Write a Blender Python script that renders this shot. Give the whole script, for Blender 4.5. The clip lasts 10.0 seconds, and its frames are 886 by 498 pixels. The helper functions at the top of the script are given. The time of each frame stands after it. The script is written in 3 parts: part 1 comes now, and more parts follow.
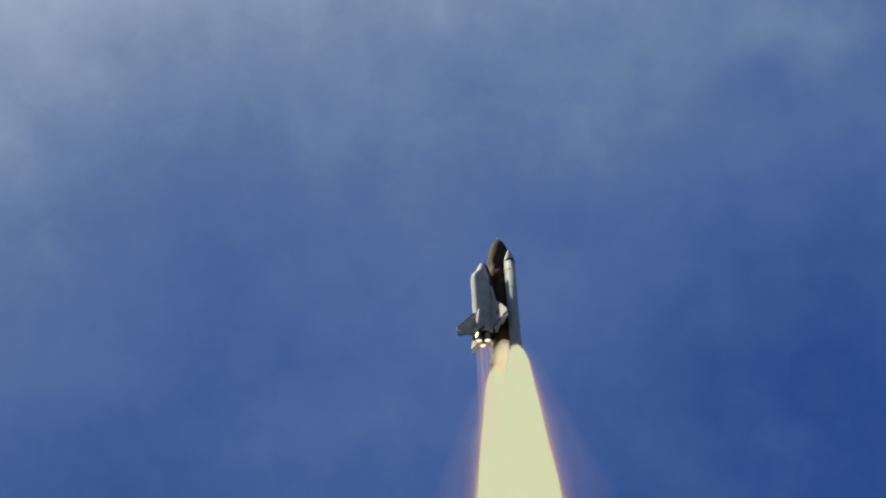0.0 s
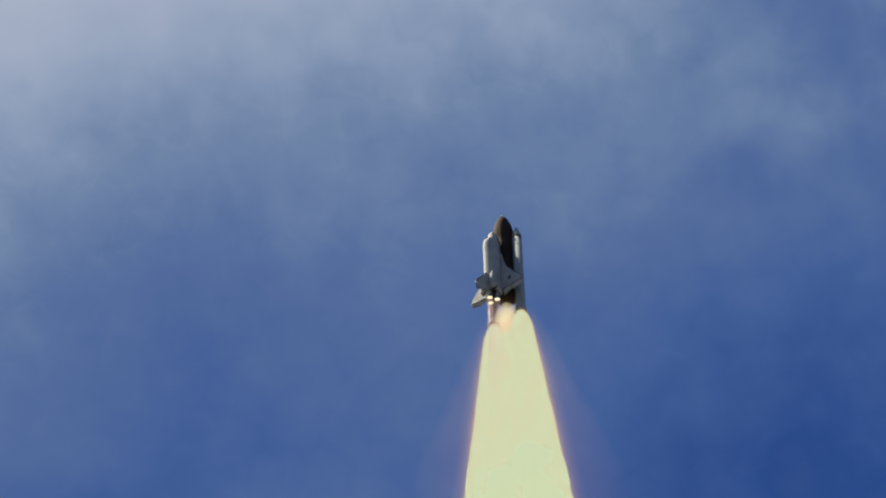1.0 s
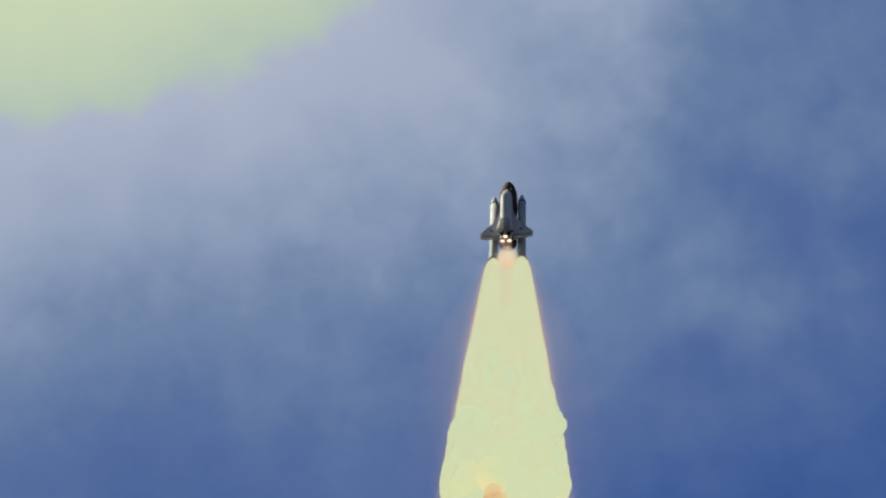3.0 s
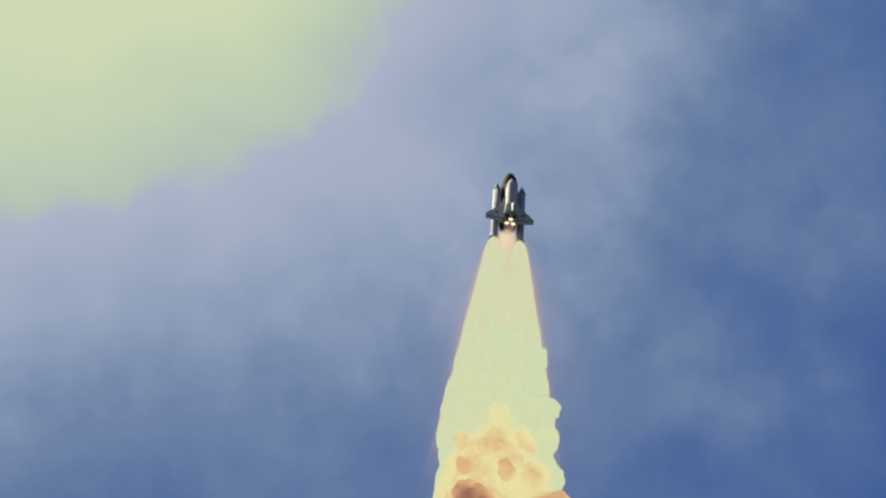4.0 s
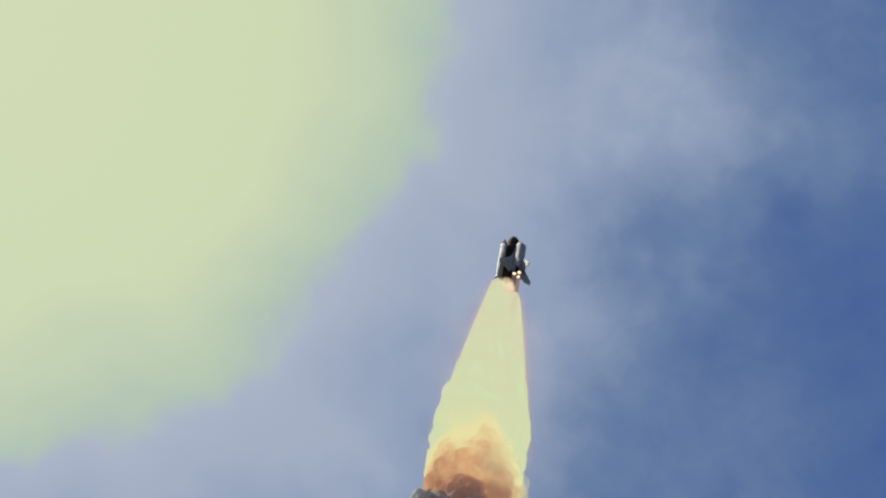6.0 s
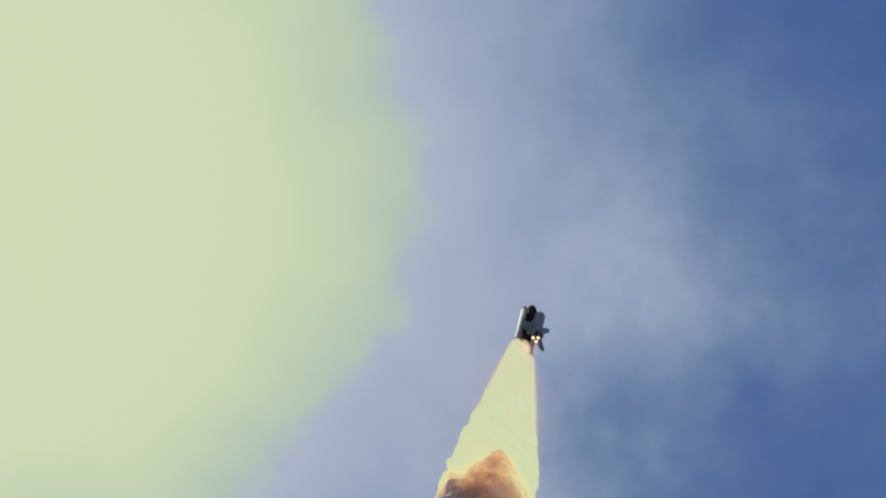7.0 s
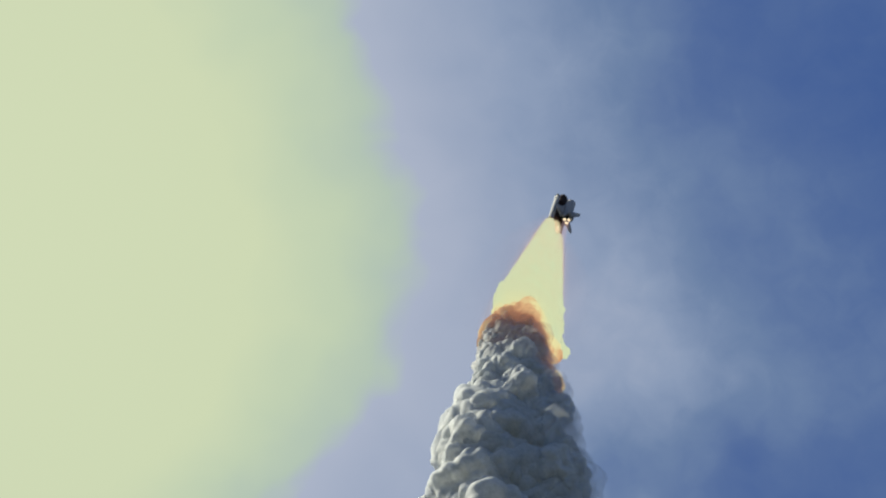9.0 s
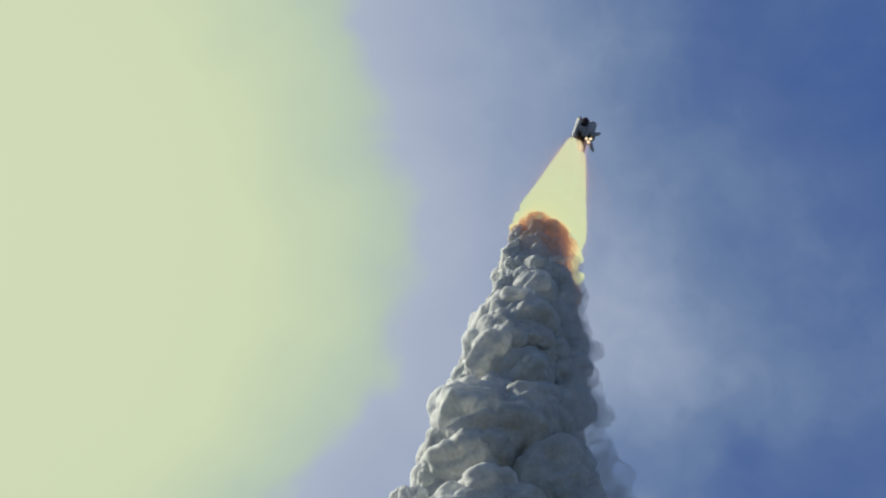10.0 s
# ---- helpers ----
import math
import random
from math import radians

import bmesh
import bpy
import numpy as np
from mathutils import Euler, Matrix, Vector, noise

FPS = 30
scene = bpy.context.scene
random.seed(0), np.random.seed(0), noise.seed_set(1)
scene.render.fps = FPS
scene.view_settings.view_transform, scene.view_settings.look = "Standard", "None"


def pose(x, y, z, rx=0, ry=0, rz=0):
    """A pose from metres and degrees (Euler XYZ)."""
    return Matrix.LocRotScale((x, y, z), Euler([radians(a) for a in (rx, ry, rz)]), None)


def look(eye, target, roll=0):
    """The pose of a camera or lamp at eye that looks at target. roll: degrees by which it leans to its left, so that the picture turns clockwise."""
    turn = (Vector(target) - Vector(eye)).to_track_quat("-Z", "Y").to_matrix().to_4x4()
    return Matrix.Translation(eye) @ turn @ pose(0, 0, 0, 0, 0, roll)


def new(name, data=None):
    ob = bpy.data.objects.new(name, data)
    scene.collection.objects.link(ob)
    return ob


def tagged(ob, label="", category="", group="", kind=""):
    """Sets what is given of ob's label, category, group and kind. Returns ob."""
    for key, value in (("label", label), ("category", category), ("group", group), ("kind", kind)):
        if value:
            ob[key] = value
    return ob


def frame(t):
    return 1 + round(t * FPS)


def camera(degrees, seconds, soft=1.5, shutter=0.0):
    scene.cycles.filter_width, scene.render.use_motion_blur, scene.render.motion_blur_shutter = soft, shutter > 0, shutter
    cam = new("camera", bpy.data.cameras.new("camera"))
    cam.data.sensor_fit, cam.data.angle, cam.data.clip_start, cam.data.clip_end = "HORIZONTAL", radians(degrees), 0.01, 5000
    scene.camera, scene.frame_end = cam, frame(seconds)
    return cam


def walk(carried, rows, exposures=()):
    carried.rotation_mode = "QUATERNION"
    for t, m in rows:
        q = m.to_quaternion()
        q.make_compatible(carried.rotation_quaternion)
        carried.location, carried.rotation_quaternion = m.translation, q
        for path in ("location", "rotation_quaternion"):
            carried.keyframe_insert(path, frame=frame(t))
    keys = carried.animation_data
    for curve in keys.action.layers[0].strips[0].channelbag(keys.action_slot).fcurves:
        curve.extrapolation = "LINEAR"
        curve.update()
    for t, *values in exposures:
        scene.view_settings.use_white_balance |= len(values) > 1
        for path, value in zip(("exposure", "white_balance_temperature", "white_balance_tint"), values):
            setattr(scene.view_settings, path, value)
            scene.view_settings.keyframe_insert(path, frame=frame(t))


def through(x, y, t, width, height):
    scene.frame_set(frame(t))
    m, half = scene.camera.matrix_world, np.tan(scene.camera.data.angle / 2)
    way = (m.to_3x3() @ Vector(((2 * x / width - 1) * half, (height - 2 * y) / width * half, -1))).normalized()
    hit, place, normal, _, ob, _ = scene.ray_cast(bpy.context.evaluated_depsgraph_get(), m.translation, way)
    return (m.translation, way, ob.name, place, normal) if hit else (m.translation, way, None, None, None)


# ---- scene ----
cam = camera(22.0, 10.0, soft=2.2)
EYE_HEIGHT = 1.7

# seconds, azimuth and elevation of the camera on its tripod, in degrees
AIM = [
    (0.0, -8.60, 41.92), (0.5, -8.25, 42.97), (1.0, -7.85, 44.05), (1.5, -7.48, 45.16),
    (2.0, -7.06, 46.29), (2.5, -6.66, 47.45), (4.0, -5.65, 51.07), (4.5, -5.35, 52.25),
    (5.0, -4.83, 53.58), (5.2, -4.37, 54.38), (5.5, -3.62, 55.72), (5.7, -2.95, 56.65),
    (6.8, -0.86, 61.40), (7.0, -0.48, 62.33), (7.2, -0.18, 63.14), (7.4, 0.00, 63.78),
    (7.5, 0.00, 63.82), (10.0, 0.00, 63.82),
]
walk(cam, [(t, pose(0, 0, EYE_HEIGHT, 90 + el, 0, -az)) for t, az, el in AIM])

# ---- sky, sun ----
scene.view_settings.exposure = 1.25
GLOW = 2 ** -1.25  # strength at which a glowing surface shows its own colour
SUN_AZIMUTH, SUN_ELEVATION = -27.8, 62.0
VEIL_DIRECTION = Vector((-0.2184, 0.4147, 0.8834)).normalized()  # middle of the bright veil
SUN_DIRECTION = Vector((-0.610, 0.130, 0.782)).normalized()
scene.cycles.transparent_max_bounces = 40


def node(tree, kind, at=(), **values):
    n = tree.nodes.new(kind)
    for key, value in values.items():
        n.inputs[key.replace("_", " ")].default_value = value
    return n


def calc(tree, operation, a, b=None, c=None):
    n = tree.nodes.new("ShaderNodeMath")
    n.operation = operation
    for i, v in enumerate((a, b, c)):
        if v is None:
            continue
        if isinstance(v, (int, float)):
            n.inputs[i].default_value = v
        else:
            tree.links.new(v, n.inputs[i])
    return n.outputs[0]


def ramp(tree, factor, stops, mode="LINEAR"):
    n = tree.nodes.new("ShaderNodeValToRGB")
    n.color_ramp.interpolation = mode
    e = n.color_ramp.elements
    while len(e) < len(stops):
        e.new(0.5)
    for el, (p, c) in zip(e, stops):
        el.position = p
        el.color = (*c, 1) if not isinstance(c, (int, float)) else (c, c, c, 1)
    tree.links.new(factor, n.inputs[0])
    return n.outputs[0]


def grain(tree, vector, scale, detail=5, rough=0.55, distortion=0.0):
    n = tree.nodes.new("ShaderNodeTexNoise")
    n.inputs["Scale"].default_value = scale
    n.inputs["Detail"].default_value = detail
    n.inputs["Roughness"].default_value = rough
    n.inputs["Distortion"].default_value = distortion
    if vector is not None:
        tree.links.new(vector, n.inputs["Vector"])
    return n.outputs["Fac"]


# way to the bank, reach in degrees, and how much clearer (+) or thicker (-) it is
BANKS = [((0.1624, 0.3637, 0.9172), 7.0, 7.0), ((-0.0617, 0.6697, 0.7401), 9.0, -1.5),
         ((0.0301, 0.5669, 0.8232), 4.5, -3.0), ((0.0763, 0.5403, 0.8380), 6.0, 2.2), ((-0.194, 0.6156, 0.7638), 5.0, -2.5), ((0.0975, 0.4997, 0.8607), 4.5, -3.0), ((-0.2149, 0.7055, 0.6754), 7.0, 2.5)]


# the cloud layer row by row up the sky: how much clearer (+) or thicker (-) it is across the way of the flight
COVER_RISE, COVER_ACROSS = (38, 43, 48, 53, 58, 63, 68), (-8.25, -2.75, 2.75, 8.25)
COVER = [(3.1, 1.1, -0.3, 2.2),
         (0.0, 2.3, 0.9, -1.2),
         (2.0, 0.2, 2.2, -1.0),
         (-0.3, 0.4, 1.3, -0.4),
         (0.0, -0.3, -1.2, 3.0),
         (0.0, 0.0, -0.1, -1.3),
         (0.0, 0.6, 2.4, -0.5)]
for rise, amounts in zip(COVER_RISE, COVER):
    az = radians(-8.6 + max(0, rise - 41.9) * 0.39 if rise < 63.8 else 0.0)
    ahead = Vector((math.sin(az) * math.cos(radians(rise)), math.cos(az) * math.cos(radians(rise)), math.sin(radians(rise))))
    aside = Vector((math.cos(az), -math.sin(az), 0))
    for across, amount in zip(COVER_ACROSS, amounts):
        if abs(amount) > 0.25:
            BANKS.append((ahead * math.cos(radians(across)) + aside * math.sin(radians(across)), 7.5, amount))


def build_sky():
    world = bpy.data.worlds.new("sky")
    scene.world = world
    world.use_nodes = True
    t = world.node_tree
    t.nodes.clear()
    link = t.links.new
    out = t.nodes.new("ShaderNodeOutputWorld")
    way = t.nodes.new("ShaderNodeTexCoord").outputs["Generated"]
    # clear air
    air = t.nodes.new("ShaderNodeTexSky")
    air.sky_type, air.sun_disc = "NISHITA", False
    air.sun_elevation, air.sun_rotation = radians(SUN_ELEVATION), radians(SUN_AZIMUTH)
    clear = node(t, "ShaderNodeBackground", Strength=0.002)
    link(air.outputs[0], clear.inputs[0])
    # thin cloud, brighter towards the sun
    dot = t.nodes.new("ShaderNodeVectorMath")
    dot.operation = "DOT_PRODUCT"
    link(way, dot.inputs[0])
    dot.inputs[1].default_value = VEIL_DIRECTION
    angle = calc(t, "MULTIPLY", calc(t, "ARCCOSINE", dot.outputs["Value"]), 57.3)
    broad = grain(t, way, 9.0, 2, 0.45, 0.4)
    fine = grain(t, way, 26.0, 2, 0.5, 0.3)
    wisps = grain(t, way, 75.0, 4, 0.55, 0.5)
    lift = calc(t, "MULTIPLY_ADD", calc(t, "SUBTRACT", broad, 0.5), 15.0, angle)
    lift = calc(t, "MULTIPLY_ADD", calc(t, "SUBTRACT", fine, 0.5), 5.5, lift)
    lift = calc(t, "MULTIPLY_ADD", calc(t, "SUBTRACT", wisps, 0.5), 3.0, lift)
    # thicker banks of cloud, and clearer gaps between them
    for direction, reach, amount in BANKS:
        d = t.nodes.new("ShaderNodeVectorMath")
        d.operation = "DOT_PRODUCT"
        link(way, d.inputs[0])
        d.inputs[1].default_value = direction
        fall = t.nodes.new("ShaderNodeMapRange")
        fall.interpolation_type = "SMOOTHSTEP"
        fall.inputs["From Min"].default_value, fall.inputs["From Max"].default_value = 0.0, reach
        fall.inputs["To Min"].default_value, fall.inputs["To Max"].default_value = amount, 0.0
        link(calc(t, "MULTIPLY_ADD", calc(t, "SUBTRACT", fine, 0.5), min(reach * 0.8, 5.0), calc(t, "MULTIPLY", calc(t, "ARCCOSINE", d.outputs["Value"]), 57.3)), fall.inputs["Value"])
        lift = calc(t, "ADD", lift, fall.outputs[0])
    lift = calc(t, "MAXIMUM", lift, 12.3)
    near = calc(t, "MULTIPLY_ADD", calc(t, "SUBTRACT", broad, 0.5), 3.0, angle)
    near = calc(t, "MULTIPLY_ADD", calc(t, "SUBTRACT", fine, 0.5), 2.0, near)
    # close to the sun the veil is even, further out it breaks up
    m = t.nodes.new("ShaderNodeMapRange")
    m.inputs["From Min"].default_value, m.inputs["From Max"].default_value = 11.9, 17.0
    link(angle, m.inputs["Value"])
    mix = t.nodes.new("ShaderNodeMix")
    link(m.outputs[0], mix.inputs[0])
    link(near, mix.inputs[2])
    link(lift, mix.inputs[3])
    veil = ramp(t, calc(t, "DIVIDE", mix.outputs[0], 60.0), [
        (0.0, (0.605, 0.685, 0.435)), (0.128, (0.60, 0.68, 0.435)), (0.165, (0.51, 0.615, 0.43)),
        (0.189, (0.43, 0.54, 0.44)), (0.199, (0.385, 0.44, 0.56)), (0.27, (0.250, 0.325, 0.472)),
        (0.335, (0.138, 0.214, 0.372)), (0.40, (0.076, 0.141, 0.322)), (0.47, (0.041, 0.100, 0.298)), (0.56, (0.010, 0.052, 0.232)),
        (0.75, (0.06, 0.115, 0.25)), (1.0, (0.10, 0.17, 0.32))])
    cloud = node(t, "ShaderNodeBackground", Strength=0.95 * GLOW)
    link(veil, cloud.inputs[0])
    both = t.nodes.new("ShaderNodeAddShader")
    link(clear.outputs[0], both.inputs[0])
    link(cloud.outputs[0], both.inputs[1])
    link(both.outputs[0], out.inputs[0])


build_sky()
sun = new("sun", bpy.data.lights.new("sun", "SUN"))
sun.data.energy, sun.data.angle, sun.data.color = 4.3, radians(0.6), (1.0, 0.96, 0.74)
sun.matrix_world = look(SUN_DIRECTION * 3000, (0, 0, 0))


# ---- the flight: seconds, place of the booster nozzles, lean of the axis, roll in degrees ----
FLIGHT = np.array([
    (0.0, -68.4, 596.6, 489.4, -0.0395, -0.0091, 128.5),
    (0.5, -66.0, 613.0, 531.2, -0.0292, -0.0078, 139.8),
    (1.0, -62.3, 628.9, 574.6, -0.0185, -0.0065, 149.2),
    (1.5, -58.8, 643.8, 619.4, -0.0072, -0.0053, 157.4),
    (2.0, -54.5, 657.6, 665.8, 0.0045, -0.0042, 165.0),
    (2.5, -49.9, 669.7, 714.5, 0.0167, -0.0032, 172.3),
    (4.0, -37.7, 696.6, 869.5, 0.0561, -0.0005, 194.8),
    (4.5, -33.2, 703.4, 923.0, 0.0702, 0.0003, 202.5),
    (5.0, -24.8, 708.4, 978.0, 0.0848, 0.0010, 210.0),
    (5.5, -8.1, 711.5, 1033.4, 0.0980, 0.0016, 217.3),
    (7.0, 43.0, 703.0, 1209.1, 0.1430, 0.0030, 235.1),
    (7.5, 54.1, 699.8, 1266.0, 0.1530, 0.0033, 239.1),
    (8.0, 61.3, 697.0, 1322.0, 0.1620, 0.0035, 241.8),
    (8.5, 68.9, 693.0, 1378.2, 0.1690, 0.0037, 243.1),
    (9.0, 77.5, 688.0, 1434.0, 0.1740, 0.0038, 243.2),
    (9.5, 87.9, 681.8, 1489.3, 0.1770, 0.0038, 242.2),
    (10.0, 98.9, 674.7, 1544.1, 0.1790, 0.0038, 240.2),
])


def flight_values(t):
    """Smooth values between the rows of the flight; straight on before it."""
    ts = FLIGHT[:, 0]
    if t <= 0:
        slope = np.array([4.6, 31.0, 84.0, 0.0, 0.0, 0.0])
        if t < -2:
            return FLIGHT[0, 1:] - 2 * slope + (t + 2) * np.array([0.0, 6.0, 62.0, 0, 0, 0])
        return FLIGHT[0, 1:] + t * slope
    i = int(min(max(np.searchsorted(ts, t) - 1, 0), len(ts) - 2))

    def slope_at(k):
        a, b = max(k - 1, 0), min(k + 1, len(ts) - 1)
        return (FLIGHT[b, 1:] - FLIGHT[a, 1:]) / (ts[b] - ts[a])

    h = ts[i + 1] - ts[i]
    u = (t - ts[i]) / h
    return ((2 * u**3 - 3 * u**2 + 1) * FLIGHT[i, 1:] + (u**3 - 2 * u**2 + u) * h * slope_at(i)
            + (-2 * u**3 + 3 * u**2) * FLIGHT[i + 1, 1:] + (u**3 - u**2) * h * slope_at(i + 1))


def flight_pose(t):
    """The stack's pose: z along its axis, y from the tank to the orbiter's back."""
    x, y, z, lean_x, lean_y, roll = flight_values(t)
    axis = Vector((lean_x, lean_y, 1)).normalized()
    u = Vector((0, 1, 0)).cross(axis).normalized()
    v = axis.cross(u)
    bx = u * math.cos(radians(roll)) + v * math.sin(radians(roll))
    by = axis.cross(bx)
    m = Matrix((bx, by, axis)).transposed().to_4x4()
    return Matrix.Translation((x, y, z)) @ m


# ---- materials ----
stack = new("space_shuttle")
tagged(stack, "white orbiter, brown fuel tank and two white boosters, climbing", "spacecraft")


def material(name):
    mat = bpy.data.materials.new(name)
    mat.use_nodes = True
    t = mat.node_tree
    return mat, t, t.nodes["Principled BSDF"], t.nodes["Material Output"]


def coated(name, low, high, scale, rough=0.5, metal=0.0, bump=0.02, streak=1.0):
    """A painted or bare surface with grain, blotches and fine relief."""
    mat, t, bsdf, out = material(name)
    link = t.links.new
    at = t.nodes.new("ShaderNodeTexCoord").outputs["Object"]
    if streak != 1.0:
        m = t.nodes.new("ShaderNodeMapping")
        m.inputs["Scale"].default_value = (1, 1, streak)
        link(at, m.inputs[0])
        at = m.outputs[0]
    big = grain(t, at, scale * 0.22, 4)
    small = grain(t, at, scale, 6, 0.6)
    both = calc(t, "MULTIPLY_ADD", big, 0.6, calc(t, "MULTIPLY", small, 0.4))
    link(ramp(t, both, [(0.34, low), (0.66, high)]), bsdf.inputs["Base Color"])
    bsdf.inputs["Metallic"].default_value = metal
    bsdf.inputs["Specular IOR Level"].default_value = 0.1
    link(calc(t, "MULTIPLY_ADD", small, 0.3, rough - 0.15), bsdf.inputs["Roughness"])
    b = node(t, "ShaderNodeBump", Strength=0.35, Distance=bump)
    link(small, b.inputs["Height"])
    link(b.outputs[0], bsdf.inputs["Normal"])
    return mat


WHITE_TILE = coated("white_tile", (0.345, 0.325, 0.33), (0.47, 0.44, 0.44), 1.4, 0.75, 0, 0.02)
BLACK_TILE = coated("black_tile", (0.012, 0.012, 0.014), (0.035, 0.034, 0.035), 1.8, 0.45, 0, 0.02)
GREY_CARBON = coated("grey_carbon", (0.035, 0.035, 0.037), (0.08, 0.078, 0.076), 1.5, 0.5)
FOAM = coated("tank_foam", (0.036, 0.022, 0.018), (0.070, 0.042, 0.034), 0.9, 0.85, 0, 0.06)
BOOSTER_WHITE = coated("booster_paint", (0.31, 0.31, 0.315), (0.43, 0.43, 0.43), 0.8, 0.75, 0, 0.01, streak=0.25)
BAND_GREY = coated("band_grey", (0.22, 0.22, 0.22), (0.38, 0.37, 0.36), 1.2, 0.5)
DARK_METAL = coated("dark_metal", (0.05, 0.045, 0.04), (0.14, 0.12, 0.10), 2.0, 0.4, 0.8)
BELL_METAL = coated("bell_metal", (0.35, 0.33, 0.30), (0.62, 0.58, 0.52), 2.5, 0.35, 0.7)
GLASS_DARK = coated("cockpit_glass", (0.008, 0.009, 0.012), (0.015, 0.016, 0.02), 1.0, 0.2)
INSIGNIA = coated("insignia_grey", (0.10, 0.11, 0.14), (0.2, 0.2, 0.22), 1.5, 0.6)


HEAT = [(0.0, (0.61, 0.70, 0.448)), (0.30, (0.615, 0.70, 0.445)), (0.44, (0.64, 0.71, 0.43)), (0.51, (0.82, 0.74, 0.37)),
        (0.555, (0.70, 0.40, 0.20)), (0.60, (0.36, 0.155, 0.09)), (0.67, (0.12, 0.065, 0.05)), (1.0, (0.02, 0.015, 0.015))]


FLAME_HEAT = [(0.0, (0.55, 0.725, 0.47)), (0.18, (0.55, 0.725, 0.47))] + HEAT[2:]


def behind_nozzles(t, wander, upwind=0.0):
    """How far behind the nozzles a point lies, in 325 m, blurred by turbulence; a node socket."""
    link = t.links.new
    tc = t.nodes.new("ShaderNodeTexCoord")
    tc.object = stack
    sep = t.nodes.new("ShaderNodeSeparateXYZ")
    link(tc.outputs["Object"], sep.inputs[0])
    pos = t.nodes.new("ShaderNodeNewGeometry").outputs["Position"]
    big = grain(t, pos, 0.028, 3, 0.5, 0.6)
    small = grain(t, pos, 0.14, 4, 0.6, 0.4)
    z = calc(t, "MULTIPLY", sep.outputs[2], -1.0)
    z = calc(t, "MULTIPLY_ADD", calc(t, "SUBTRACT", big, 0.5), wander, z)
    z = calc(t, "MULTIPLY_ADD", calc(t, "SUBTRACT", small, 0.5), wander * 0.35, z)
    # the upwind side of the bent column cools first
    place = t.nodes.new("ShaderNodeSeparateXYZ")
    link(pos, place.inputs[0])
    height = calc(t, "DIVIDE", place.outputs[2], 1600.0)
    line = [(at / 10, flight_pose(at / 10) @ Vector((0, 0, -170))) for at in range(0, 101, 10)]
    # in the thicker air lower down the flame reaches further before it cools
    reach = [10.5 * max(0.0, min(1.0, (1150 - p.z) / 250)) + 32.0 * max(0.0, min(1.0, (750 - p.z) / 140)) for at, p in line]
    bend = t.nodes.new("ShaderNodeSeparateColor")
    link(ramp(t, height, [(p.z / 1600, ((p.x + 200) / 1000, (p.y - r) / 1000, 0)) for (at, p), r in zip(line, reach)]), bend.inputs[0])
    middle = calc(t, "MULTIPLY", bend.outputs[1], 1000.0)
    z = calc(t, "MULTIPLY_ADD", calc(t, "SUBTRACT", middle, place.outputs[1]), upwind, z)
    across = calc(t, "SUBTRACT", calc(t, "MULTIPLY_ADD", bend.outputs[0], 1000.0, -200.0), place.outputs[0])
    z = calc(t, "MULTIPLY_ADD", across, upwind * 0.25, z)
    z = calc(t, "SUBTRACT", z, 10.0 * upwind)
    q = calc(t, "DIVIDE", z, 325.0)
    # higher up the glowing gas cools within a shorter way
    stretch = t.nodes.new("ShaderNodeMapRange")
    stretch.inputs["From Min"].default_value, stretch.inputs["From Max"].default_value = 980.0, 1180.0
    stretch.inputs["To Min"].default_value, stretch.inputs["To Max"].default_value = 0.0, 1.0
    link(place.outputs[2], stretch.inputs["Value"])
    return calc(t, "MULTIPLY_ADD", calc(t, "MAXIMUM", calc(t, "SUBTRACT", q, 0.5), 0.0), stretch.outputs[0], q)


def flame_material():
    mat, t, bsdf, out = material("exhaust_flame")
    t.nodes.remove(bsdf)
    e = node(t, "ShaderNodeEmission", Strength=GLOW)
    t.links.new(ramp(t, behind_nozzles(t, 15.0), FLAME_HEAT), e.inputs[0])
    t.links.new(e.outputs[0], out.inputs[0])
    return mat


